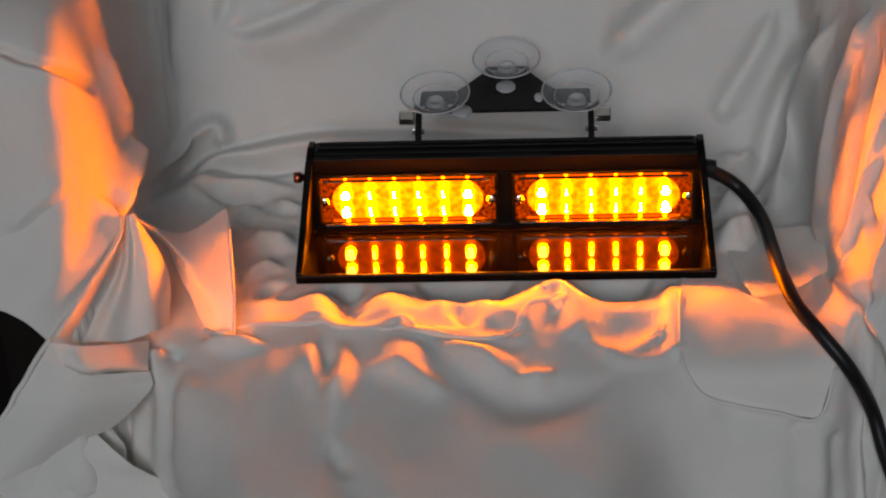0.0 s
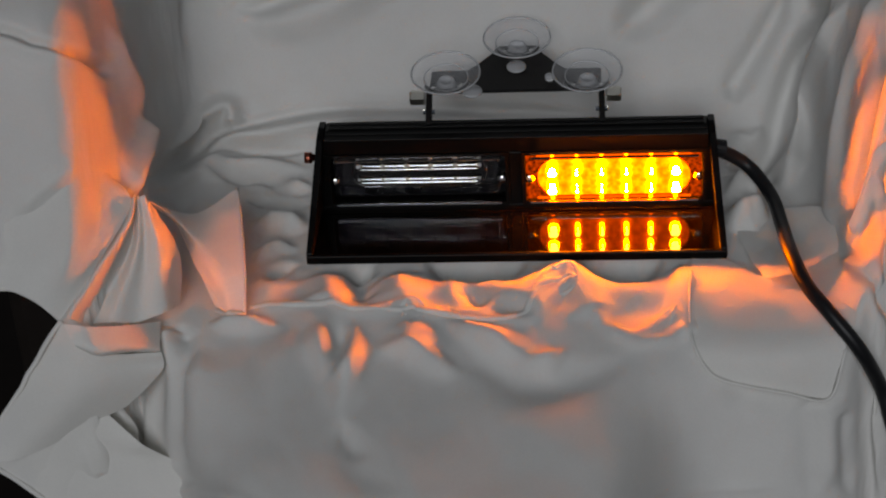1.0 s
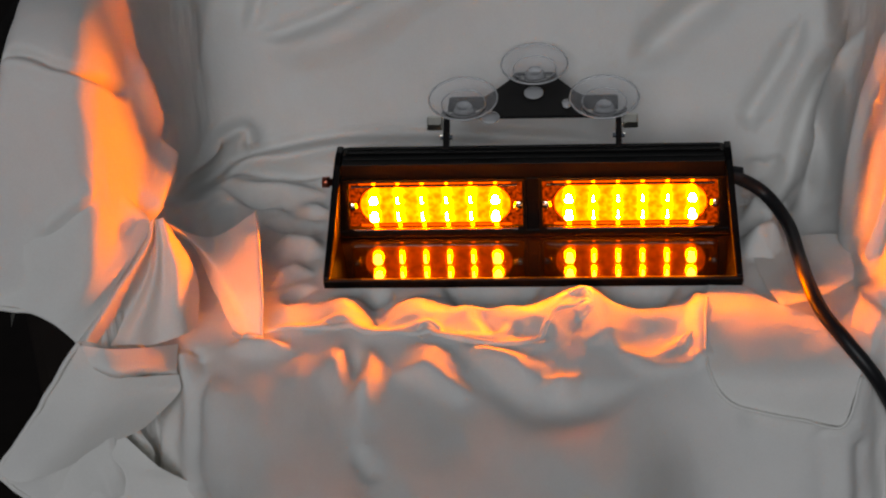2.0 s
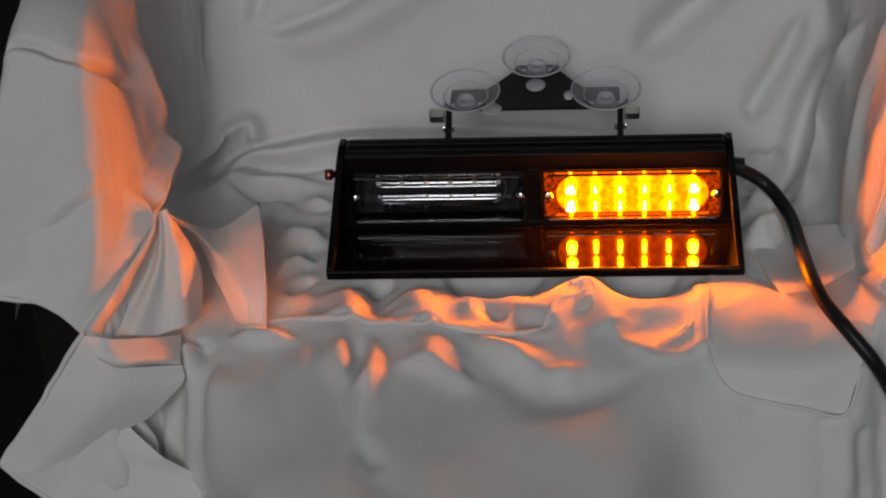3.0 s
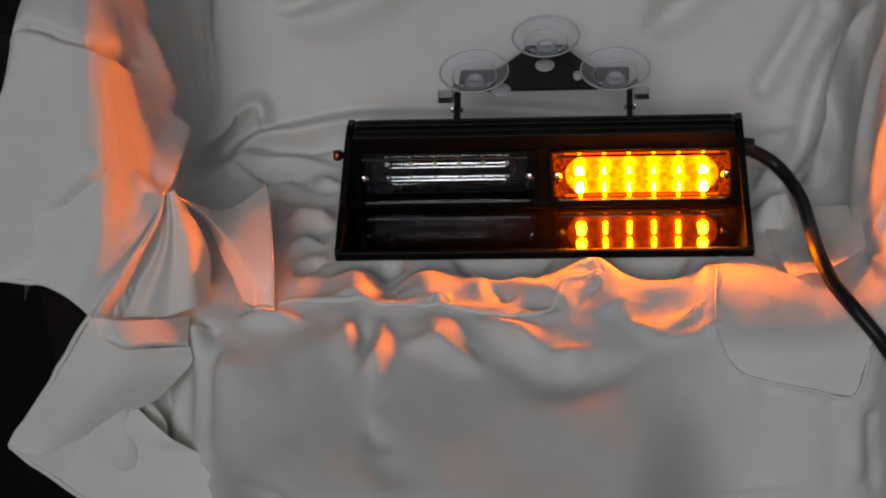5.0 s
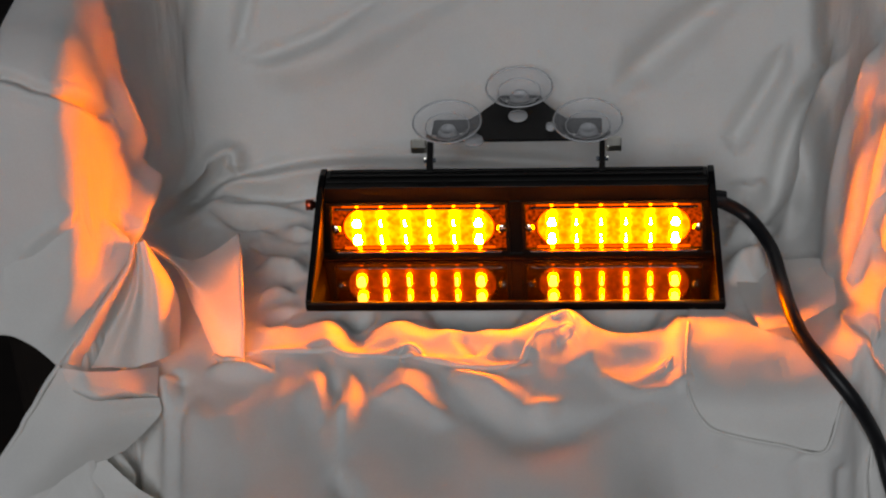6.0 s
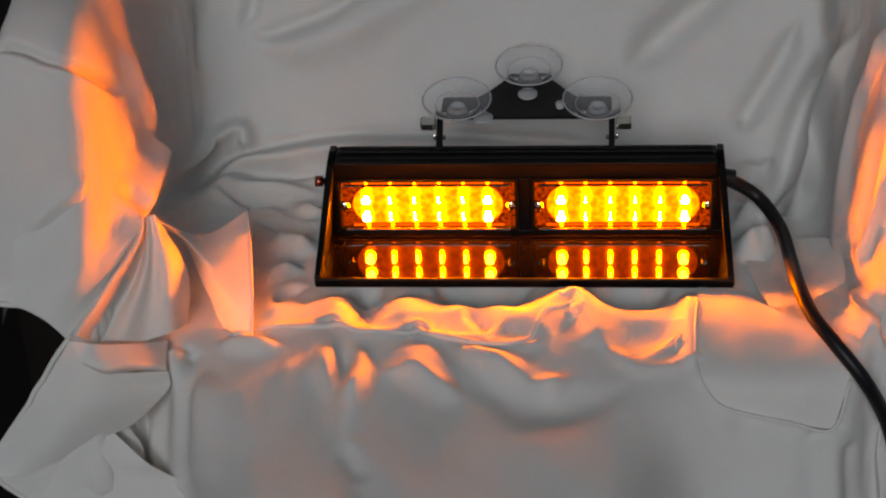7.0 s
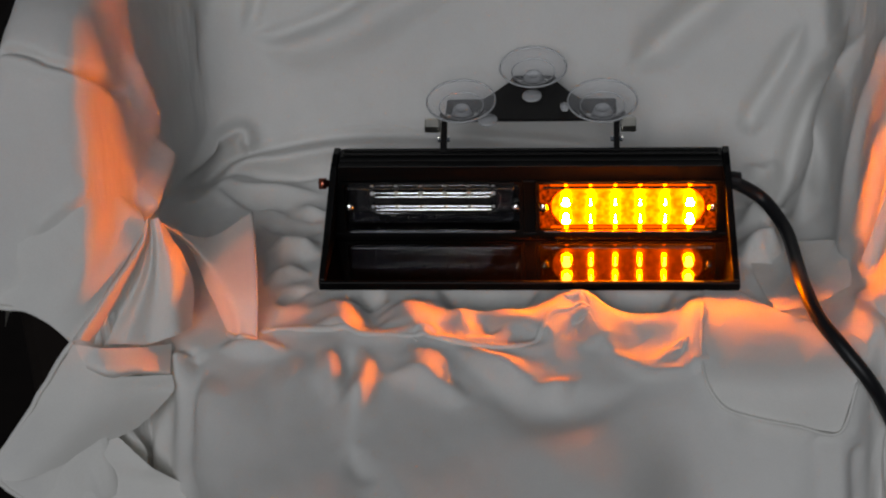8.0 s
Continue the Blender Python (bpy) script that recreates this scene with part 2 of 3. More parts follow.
fold([(-0.216, 0.046), (-0.182, 0.066), (-0.130, 0.066)], 0.0088, 0.0079)
fold([(-0.248, 0.034), (-0.225, 0.089), (-0.201, 0.113), (-0.189, 0.117), (-0.187, 0.108), (-0.188, 0.096)], 0.0105, 0.0059, taper=0.2)
fold([(-0.266, -0.045), (-0.240, 0.025), (-0.216, 0.081), (-0.199, 0.103)], -0.008, 0.009, taper=0.45)
fold([(-0.217, 0.055), (-0.182, 0.059), (-0.154, 0.048), (-0.127, 0.031)], -0.0105, 0.0059)
fold([(-0.181, 0.055), (-0.154, 0.048), (-0.127, 0.041)], 0.0088, 0.0059)
fold([(-0.174, 0.032), (-0.152, 0.030), (-0.129, 0.019)], -0.0088, 0.0059)
fold([(-0.165, 0.002), (-0.143, -0.001), (-0.126, -0.009)], 0.0105, 0.0079)
fold([(0.132, 0.077), (0.145, 0.052), (0.156, 0.031)], -0.0105, 0.0069)
fold([(0.128, 0.046), (0.139, 0.023), (0.152, 0.006)], 0.0088, 0.0059)
fold([(0.124, -0.020), (0.139, -0.006), (0.154, -0.007)], 0.0175, 0.0089)
fold([(-0.141, -0.094), (-0.141, -0.059), (-0.132, -0.033)], 0.0042, 0.0138)
fold([(-0.100, -0.098), (-0.108, -0.073), (-0.115, -0.052)], 0.0047, 0.0126)
fold([(-0.085, -0.094), (-0.090, -0.074), (-0.094, -0.051)], -0.006, 0.0080)
fold([(-0.059, -0.099), (-0.065, -0.075), (-0.074, -0.055)], 0.0053, 0.0149)
fold([(-0.007, -0.107), (-0.025, -0.087), (-0.045, -0.057)], 0.0042, 0.0103)
fold([(0.005, -0.101), (-0.007, -0.080), (-0.022, -0.055)], 0.0032, 0.008)
fold([(-0.014, -0.100), (-0.023, -0.088), (-0.034, -0.068)], -0.006, 0.0060)
fold([(0.003, -0.107), (0.011, -0.082), (0.024, -0.060), (0.037, -0.069), (0.043, -0.095), (0.050, -0.113)], 0.0058, 0.0115, taper=0.15)
fold([(0.017, -0.103), (0.024, -0.089), (0.035, -0.084)], -0.0027, 0.0115)
fold([(0.054, -0.085), (0.070, -0.103), (0.087, -0.083)], -0.0042, 0.0161)
fold([(0.097, -0.052), (0.096, -0.095), (0.096, -0.127)], 0.0053, 0.0103, lean=-0.4, taper=0.15)
fold([(-0.149, -0.102), (-0.106, -0.099), (-0.061, -0.103), (-0.013, -0.112), (0.035, -0.113), (0.066, -0.120), (0.100, -0.118)], 0.0011, 0.014, taper=0.12)
fold([(-0.152, -0.096), (-0.126, -0.094), (-0.108, -0.088), (-0.096, -0.097), (-0.080, -0.100), (-0.061, -0.095), (-0.053, -0.102), (-0.035, -0.102), (-0.013, -0.108), (0.010, -0.108), (0.017, -0.096), (0.027, -0.081), (0.037, -0.078)], 0.0025, 0.0045, taper=0.04)
fold([(-0.059, -0.101), (-0.056, -0.094), (-0.048, -0.093)], 0.0025, 0.0045)
fold([(0.044, -0.105), (0.054, -0.115), (0.069, -0.120), (0.082, -0.110), (0.091, -0.101)], 0.0025, 0.0045, taper=0.1)
fold([(0.047, -0.112), (0.066, -0.126), (0.085, -0.125), (0.097, -0.124), (0.104, -0.140)], 0.0025, 0.0045, taper=0.15)
fold([(-0.199, -0.112), (-0.190, -0.142), (-0.196, -0.210)], 0.009, 0.008, taper=0.1)
fold([(-0.190, -0.106), (-0.187, -0.149), (-0.195, -0.213)], -0.008, 0.007, taper=0.15)
fold([(-0.177, -0.123), (-0.174, -0.162), (-0.178, -0.210)], 0.008, 0.01, taper=0.3)
fold([(-0.170, -0.117), (-0.154, -0.150), (-0.129, -0.178)], 0.004, 0.018, taper=0.5)
fold([(-0.175, -0.108), (-0.156, -0.110), (-0.132, -0.109)], 0.004, 0.005)
fold([(-0.126, -0.107), (-0.127, -0.134), (-0.134, -0.171)], 0.0049, 0.011, taper=0.5)
fold([(-0.115, -0.106), (-0.108, -0.126), (-0.103, -0.151)], 0.0056, 0.009, taper=0.5)
fold([(-0.101, -0.106), (-0.099, -0.126), (-0.102, -0.151)], -0.004, 0.008, taper=0.45)
fold([(-0.090, -0.107), (-0.091, -0.135), (-0.100, -0.177)], 0.007, 0.011, taper=0.5)
fold([(-0.086, -0.141), (-0.066, -0.126), (-0.048, -0.130), (-0.019, -0.153)], 0.0049, 0.01, taper=0.5)
fold([(-0.076, -0.116), (-0.054, -0.117), (-0.028, -0.133)], 0.0035, 0.009, taper=0.5)
fold([(-0.034, -0.115), (-0.009, -0.123), (0.010, -0.137), (0.041, -0.130)], 0.0063, 0.01, taper=0.5)
fold([(-0.038, -0.132), (-0.012, -0.141), (0.009, -0.152), (0.044, -0.147), (0.075, -0.127)], -0.004, 0.010, taper=0.4)
fold([(-0.028, -0.157), (0.015, -0.165), (0.059, -0.158)], 0.0015, 0.02, taper=0.5)
fold([(-0.100, -0.172), (-0.083, -0.191), (-0.055, -0.200)], -0.004, 0.011, taper=0.5)
fold([(-0.061, -0.197), (0.002, -0.194), (0.080, -0.201)], -0.003, 0.016, taper=0.5)
fold([(0.160, -0.162), (0.166, -0.183), (0.165, -0.224)], -0.0035, 0.009, taper=0.2)
fold([(0.172, -0.163), (0.174, -0.181), (0.175, -0.222)], 0.004, 0.011, taper=0.2)
fold([(0.191, -0.172), (0.189, -0.193), (0.198, -0.231)], -0.0035, 0.008, taper=0.2)
fold([(0.205, -0.154), (0.264, -0.232), (0.277, -0.284)], 0.008, 0.013, taper=0.3)
fold([(0.112, -0.153), (0.136, -0.162), (0.162, -0.165)], -0.004, 0.008)
fold([(-0.356, -0.275), (-0.333, -0.271), (-0.360, -0.313)], -0.009, 0.006)
fold([(-0.349, -0.271), (-0.306, -0.246), (-0.329, -0.281), (-0.374, -0.322)], 0.009, 0.007, taper=0.3)
fold([(-0.210, -0.147), (-0.218, -0.179), (-0.223, -0.217)], 0.006, 0.011)
fold([(-0.425, -0.360), (-0.385, -0.331), (-0.231, -0.211)], 0.004, 0.01)
fold([(-0.430, -0.370), (-0.194, -0.214), (-0.113, -0.219), (0.002, -0.219), (0.153, -0.214)], 0.0015, 0.003, taper=0.05)
fold([(-0.286, 0.008), (-0.285, -0.005), (-0.284, -0.019), (-0.284, -0.033), (-0.284, -0.047), (-0.285, -0.062), (-0.288, -0.079)], 0.012, 0.01, taper=0.2)
fold([(-0.370, -0.020), (-0.362, -0.018), (-0.354, -0.017), (-0.346, -0.015), (-0.338, -0.014), (-0.329, -0.011), (-0.318, -0.005), (-0.306, 0.002), (-0.295, 0.007), (-0.282, 0.016)], 0.008, 0.012)
fold([(0.291, -0.129), (0.287, -0.132), (0.282, -0.134), (0.277, -0.136), (0.278, -0.143), (0.280, -0.151), (0.282, -0.159)], 0.01, 0.01)
fold([(0.195, -0.066), (0.203, -0.079), (0.213, -0.094), (0.226, -0.109), (0.237, -0.123), (0.256, -0.145), (0.275, -0.167), (0.290, -0.185), (0.298, -0.198), (0.305, -0.209), (0.311, -0.219), (0.317, -0.229)], 0.008, 0.006, taper=0.15)
fold([(0.314, 0.066), (0.292, 0.052), (0.254, 0.059), (0.222, 0.039), (0.202, -0.002), (0.194, -0.043)], 0.007, 0.006, taper=0.15)
fold([(0.266, 0.111), (0.212, 0.129), (0.190, 0.104), (0.176, 0.064), (0.164, 0.021)], 0.009, 0.008, taper=0.2)
fold([(0.222, 0.158), (0.188, 0.145), (0.172, 0.116), (0.160, 0.079), (0.150, 0.057)], -0.014, 0.009, taper=0.2)
fold([(0.174, 0.188), (0.162, 0.163), (0.144, 0.134), (0.138, 0.124), (0.138, 0.109)], -0.01, 0.008, taper=0.25)
fold([(0.318, 0.052), (0.286, 0.012), (0.250, -0.007), (0.222, -0.025), (0.204, -0.040)], -0.01, 0.01, taper=0.2)
fold([(0.258, -0.059), (0.252, -0.086), (0.274, -0.118)], -0.008, 0.006, taper=0.3)
fold([(0.288, -0.066), (0.260, -0.056), (0.232, -0.054), (0.208, -0.054)], 0.008, 0.007, taper=0.2)
fold([(0.140, 0.079), (0.154, 0.064), (0.160, 0.029)], -0.008, 0.005, taper=0.3)
fold([(0.130, 0.091), (0.148, 0.084), (0.156, 0.098)], 0.006, 0.006, taper=0.3)
fold([(0.128, 0.059), (0.140, 0.063), (0.148, 0.052)], 0.006, 0.004, taper=0.3)
fold([(0.128, 0.032), (0.138, 0.021), (0.150, 0.014)], 0.009, 0.006, taper=0.3)
fold([(-0.108, -0.100), (-0.104, -0.124), (-0.106, -0.150)], 0.004, 0.007, taper=0.5)
fold([(-0.090, -0.104), (-0.088, -0.142), (-0.096, -0.172)], 0.0055, 0.007, taper=0.45)
fold([(-0.100, -0.104), (-0.096, -0.127), (-0.098, -0.147)], -0.005, 0.006, taper=0.5)
fold([(-0.042, -0.106), (-0.018, -0.120), (0.006, -0.138)], 0.0055, 0.006, taper=0.4)
fold([(0.002, -0.136), (0.020, -0.138), (0.032, -0.129)], 0.006, 0.005, taper=0.5)
fold([(-0.078, -0.129), (-0.058, -0.129), (-0.040, -0.140), (-0.026, -0.143)], 0.005, 0.006, taper=0.4)
fold([(-0.102, -0.147), (-0.090, -0.145), (-0.078, -0.133)], 0.004, 0.005, taper=0.5)
fold([(-0.174, -0.108), (-0.152, -0.111), (-0.128, -0.111)], 0.005, 0.005, taper=0.4)
fold([(-0.034, -0.124), (-0.012, -0.135), (0.014, -0.145), (0.038, -0.143), (0.066, -0.136)], -0.003, 0.009, taper=0.4)
fold([(-0.094, -0.165), (-0.090, -0.176), (-0.076, -0.183)], -0.004, 0.005, taper=0.4)
fold([(-0.098, -0.041), (-0.092, -0.050), (-0.080, -0.058)], -0.016, 0.008, taper=0.4)
fold([(-0.056, -0.042), (-0.034, -0.050), (-0.014, -0.051), (0.010, -0.046)], -0.022, 0.011, taper=0.3)
fold([(0.036, -0.046), (0.054, -0.052), (0.070, -0.052), (0.088, -0.046)], -0.022, 0.011, taper=0.3)
fold([(-0.156, -0.047), (-0.146, -0.031), (-0.130, -0.029)], 0.008, 0.006, taper=0.4)
fold([(-0.144, -0.075), (-0.138, -0.054), (-0.126, -0.048)], -0.006, 0.005, taper=0.4)
fold([(-0.475, -0.092), (-0.458, -0.096), (-0.440, -0.102), (-0.424, -0.106), (-0.398, -0.095), (-0.360, -0.054), (-0.340, -0.029)], -0.0075, 0.0032, taper=0.08)
fold([(-0.475, -0.099), (-0.458, -0.104), (-0.440, -0.109), (-0.424, -0.111), (-0.396, -0.099), (-0.358, -0.059)], 0.0035, 0.006, taper=0.2)
fold([(-0.446, -0.213), (-0.432, -0.199), (-0.406, -0.176), (-0.378, -0.147)], 0.003, 0.0045, taper=0.25)
fold([(0.008, -0.108), (0.014, -0.093), (0.020, -0.074), (0.026, -0.063), (0.034, -0.063), (0.040, -0.081)], 0.002, 0.0065, taper=0.15)


def form(u, v):
    """The places and normals of the sheet before its folds."""
    base = drape(u, v)
    normal = np.cross(drape(u + 1e-4, v) - base, drape(u, v + 1e-4) - base)
    return base, normal / np.linalg.norm(normal, axis=-1, keepdims=True)


def build_sheet():
    us, vs = np.linspace(-0.68, 0.56, 621), np.linspace(-0.50, 0.36, 481)
    u, v = np.meshgrid(us, vs)
    base, normal = form(u, v)
    rise = lift(u, v)
    for size, amount in ((14, 0.0022), (45, 0.0010), (130, 0.00025)):
        rise += amount * np.array([noise.noise(Vector((a * size, b * size * 0.8, 3))) for a, b in zip(u.ravel(), v.ravel())]).reshape(u.shape)
    p = base + normal * rise[..., None]
    rows, cols = u.shape
    k = np.arange(rows * cols).reshape(rows, cols)
    faces = np.stack([k[:-1, :-1], k[:-1, 1:], k[1:, 1:], k[1:, :-1]], -1).reshape(-1, 4)
    keep = in_sheet((u[:-1, :-1] + u[1:, 1:]).ravel() / 2, (v[:-1, :-1] + v[1:, 1:]).ravel() / 2)
    me = bpy.data.meshes.new("sheet")
    me.from_pydata(p.reshape(-1, 3).tolist(), [], faces[keep].tolist())
    me.polygons.foreach_set("use_smooth", [True] * len(me.polygons))
    me.materials.append(COTTON)
    ob = new("bed_sheet", me)
    bm = bmesh.new()
    bm.from_mesh(me)
    bmesh.ops.delete(bm, geom=[q for q in bm.verts if not q.link_faces], context="VERTS")
    bm.to_mesh(me)
    bm.free()
    return tagged(ob, "crumpled white cotton sheet draped over a small armchair", "bed sheet")


def in_sheet(u, v):
    """All but the open gap between the arm's flap and the skirt."""
    gap = [(-0.480, -0.252), (-0.471, -0.253), (-0.451, -0.254), (-0.440, -0.260), (-0.423, -0.270), (-0.434, -0.285), (-0.444, -0.299), (-0.454, -0.313), (-0.463, -0.327), (-0.473, -0.340), (-0.483, -0.353), (-0.477, -0.361), (-0.465, -0.370), (-0.453, -0.379), (-0.440, -0.386), (-0.449, -0.406), (-0.462, -0.407), (-0.476, -0.407), (-0.489, -0.407), (-0.491, -0.387), (-0.494, -0.368), (-0.492, -0.352), (-0.490, -0.336), (-0.488, -0.322), (-0.486, -0.306), (-0.485, -0.292), (-0.483, -0.279), (-0.482, -0.265)]
    inside = np.zeros(u.shape, bool)
    for (a, b), (c, d) in zip(gap, gap[1:] + gap[:1]):
        inside ^= ((b > v) != (d > v)) & (u < (c - a) * (v - b) / (d - b + 1e-12) + a)
    return ~inside & ~((u < -0.452) & (v < -0.258)) & ~((u < -0.56) & (v < -0.06))


sheet = build_sheet()


SURFACE = bvhtree.BVHTree.FromPolygons([v.co for v in sheet.data.vertices], [q.vertices for q in sheet.data.polygons])


def lappet(name, rows, label="", ripple=0.0006, tuck=""):
    """A loose fold of the sheet: a smoothed net of places in metres, its tucked sides running into the sheet."""
    across = [smooth_line(r, 10) for r in rows]
    p = np.array([smooth_line(c, 10) for c in zip(*across)])
    for q in p.reshape(-1, 3):
        q += np.array(noise.noise_vector(Vector(q) * 60)) * ripple + np.array(noise.noise_vector(Vector(q) * 160)) * ripple * 0.3
    a, b = p.shape[:2]
    sides = {"top": np.linspace(0, 1, a)[:, None], "bottom": np.linspace(1, 0, a)[:, None], "left": np.linspace(0, 1, b)[None], "right": np.linspace(1, 0, b)[None]}
    hold = np.zeros((a, b))
    for side in tuck.split():
        fade = np.clip(1 - sides[side] / 0.3, 0, 1)
        hold = np.maximum(hold, fade * fade * (3 - 2 * fade) + 0 * hold)
    for i, j in zip(*np.nonzero(hold)):
        place, normal, _, _ = SURFACE.find_nearest(Vector(p[i, j]))
        if normal.y > 0:
            normal = -normal
        p[i, j] += (np.array(place - normal * 0.006) - p[i, j]) * hold[i, j]
    k = np.arange(a * b).reshape(a, b)
    me = bpy.data.meshes.new(name)
    me.from_pydata(p.reshape(-1, 3).tolist(), [], np.stack([k[:-1, :-1], k[:-1, 1:], k[1:, 1:], k[1:, :-1]], -1).reshape(-1, 4).tolist())
    me.polygons.foreach_set("use_smooth", [True] * len(me.polygons))
    me.materials.append(COTTON)
    ob = new(name, me)
    ob.parent = sheet
    if label:
        tagged(ob, label)
    return ob


def hem(points, radius=0.0014):
    """A rolled hem along a line of places."""
    line = [Vector(q) for q in smooth_line(points, 8)]
    return part("hem", tube(bmesh.new(), line, radius, 8), COTTON, sheet, smooth=True)


def seam(points, radius, rise=0.0):
    """A rolled hem that lies along a line of (u, v) on the sheet."""
    u, v = np.array(smooth_line(points, 8)).T
    base, normal = form(u, v)
    line = [Vector(q) for q in base + normal * (lift(u, v) + rise)[:, None]]
    return part("hem", tube(bmesh.new(), line, radius, 8), COTTON, sheet, smooth=True)


seam([(-0.152, -0.094), (-0.128, -0.095), (-0.104, -0.093), (-0.092, -0.099), (-0.074, -0.100), (-0.058, -0.099), (-0.052, -0.102), (-0.038, -0.104), (-0.022, -0.109), (-0.004, -0.109), (0.006, -0.104), (0.010, -0.095), (0.014, -0.084), (0.022, -0.077), (0.031, -0.072), (0.036, -0.078)], 0.0022, -0.0006)
seam([(-0.060, -0.104), (-0.064, -0.098), (-0.057, -0.093), (-0.050, -0.097), (-0.052, -0.103)], 0.0015, -0.0004)
seam([(0.022, -0.066), (0.032, -0.059), (0.037, -0.074), (0.034, -0.084), (0.026, -0.085)], 0.0026, -0.0014)
seam([(0.036, -0.081), (0.044, -0.104), (0.055, -0.114), (0.067, -0.115), (0.080, -0.110), (0.090, -0.100)], 0.0022, -0.0012)
seam([(0.026, -0.098), (0.044, -0.118), (0.066, -0.129), (0.081, -0.126), (0.087, -0.112), (0.091, -0.100)], 0.0022, -0.0014)
hem([(0.101, -0.0700, 0.0014), (0.099, -0.0970, 0.0024), (0.099, -0.1280, -0.0066), (0.109, -0.1410, -0.0196), (0.127, -0.1450, -0.0246), (0.149, -0.1480, -0.0276), (0.172, -0.1480, -0.0316), (0.181, -0.1370, -0.0066)], 0.0010)
hem([(-0.300, -0.135, 0.042), (-0.291, -0.135, 0.041), (-0.281, -0.136, 0.040), (-0.271, -0.136, 0.039), (-0.260, -0.137, 0.033), (-0.253, -0.138, 0.027), (-0.247, -0.139, 0.020)], 0.0016)
hem([(-0.247, -0.139, 0.020), (-0.253, -0.142, 0.013), (-0.258, -0.144, 0.006), (-0.263, -0.146, -0.002), (-0.269, -0.148, -0.010), (-0.273, -0.150, -0.017), (-0.279, -0.152, -0.025), (-0.285, -0.154, -0.033), (-0.291, -0.156, -0.041), (-0.297, -0.157, -0.048), (-0.302, -0.159, -0.056)], 0.0016)
hem([(-0.302, -0.159, -0.056), (-0.296, -0.161, -0.061), (-0.291, -0.162, -0.066), (-0.283, -0.163, -0.072), (-0.275, -0.165, -0.078), (-0.268, -0.166, -0.084), (-0.260, -0.167, -0.090), (-0.248, -0.169, -0.099), (-0.236, -0.171, -0.109)], 0.0016)
lappet("pad_fold", [
    [(0.102, -0.0530, 0.0004), (0.120, -0.0530, -0.0006), (0.141, -0.0770, 0.0014), (0.161, -0.0940, 0.0034)],
    [(0.099, -0.0970, 0.0014), (0.127, -0.0980, 0.0024), (0.157, -0.1080, 0.0024), (0.187, -0.1180, 0.0064)],
    [(0.099, -0.1280, -0.0076), (0.127, -0.1350, -0.0066), (0.158, -0.1380, -0.0066), (0.181, -0.1360, -0.0066)],
    [(0.109, -0.1400, -0.0206), (0.127, -0.1440, -0.0256), (0.149, -0.1470, -0.0286), (0.172, -0.1470, -0.0326)],
])
lappet("corner_fold", [
    [(0.130, -0.012, -0.003), (0.151, 0.002, -0.002), (0.185, -0.015, 0.010)],
    [(0.134, -0.045, -0.001), (0.157, -0.041, -0.001), (0.185, -0.052, 0.011)],
    [(0.141, -0.084, 0.005), (0.161, -0.080, 0.007), (0.184, -0.065, 0.010)],
])
lappet("standing_fold", [
    [(-0.213, -0.069, 0.057), (-0.194, -0.023, 0.017), (-0.166, -0.016, 0.030)],
    [(-0.203, -0.033, 0.017), (-0.178, -0.065, 0.020), (-0.157, -0.062, 0.030)],
    [(-0.187, -0.064, 0.008), (-0.168, -0.092, 0.017), (-0.151, -0.098, 0.022)],
    [(-0.169, -0.099, -0.001), (-0.160, -0.106, -0.001), (-0.152, -0.106, -0.000)],
])
hem([(-0.166, -0.016, 0.030), (-0.157, -0.062, 0.030), (-0.151, -0.098, 0.022), (-0.152, -0.106, 0.000)], 0.0009)
hem([(-0.169, -0.100, -0.001), (-0.163, -0.107, 0.001), (-0.160, -0.110, 0.004), (-0.156, -0.109, 0.003), (-0.152, -0.106, 0.000)], 0.0016)
lappet("fan_fold", [
    [(-0.212, -0.082, 0.064), (-0.210, -0.085, 0.067), (-0.210, -0.081, 0.063), (-0.209, -0.082, 0.065), (-0.208, -0.081, 0.064), (-0.205, -0.081, 0.065), (-0.206, -0.077, 0.061)],
    [(-0.217, -0.088, 0.058), (-0.211, -0.099, 0.059), (-0.212, -0.087, 0.050), (-0.208, -0.092, 0.055), (-0.205, -0.090, 0.053), (-0.201, -0.091, 0.057), (-0.201, -0.075, 0.049)],
    [(-0.230, -0.112, 0.040), (-0.221, -0.119, 0.049), (-0.217, -0.099, 0.035), (-0.209, -0.104, 0.042), (-0.205, -0.102, 0.037), (-0.196, -0.100, 0.043), (-0.191, -0.079, 0.025)],
    [(-0.248, -0.142, 0.022), (-0.240, -0.149, 0.028), (-0.235, -0.133, 0.014), (-0.221, -0.133, 0.014), (-0.209, -0.125, 0.009), (-0.194, -0.119, 0.011), (-0.190, -0.097, 0.002)],
])
lappet("under_fold", [
    [(-0.243, -0.149, 0.025), (-0.229, -0.149, 0.023), (-0.213, -0.136, 0.014), (-0.199, -0.113, 0.001)],
    [(-0.237, -0.156, 0.016), (-0.224, -0.158, 0.013), (-0.211, -0.146, 0.006), (-0.197, -0.130, -0.006)],
    [(-0.236, -0.151, 0.010), (-0.227, -0.148, 0.002), (-0.216, -0.131, -0.008), (-0.198, -0.126, -0.011)],
])
lappet("skirt_flap", [
    [(-0.245, -0.144, 0.022), (-0.229, -0.146, 0.003), (-0.197, -0.128, -0.010)],
    [(-0.263, -0.152, -0.005), (-0.236, -0.154, -0.012), (-0.197, -0.135, -0.018)],
    [(-0.300, -0.163, -0.052), (-0.278, -0.166, -0.055), (-0.218, -0.140, -0.038)],
])
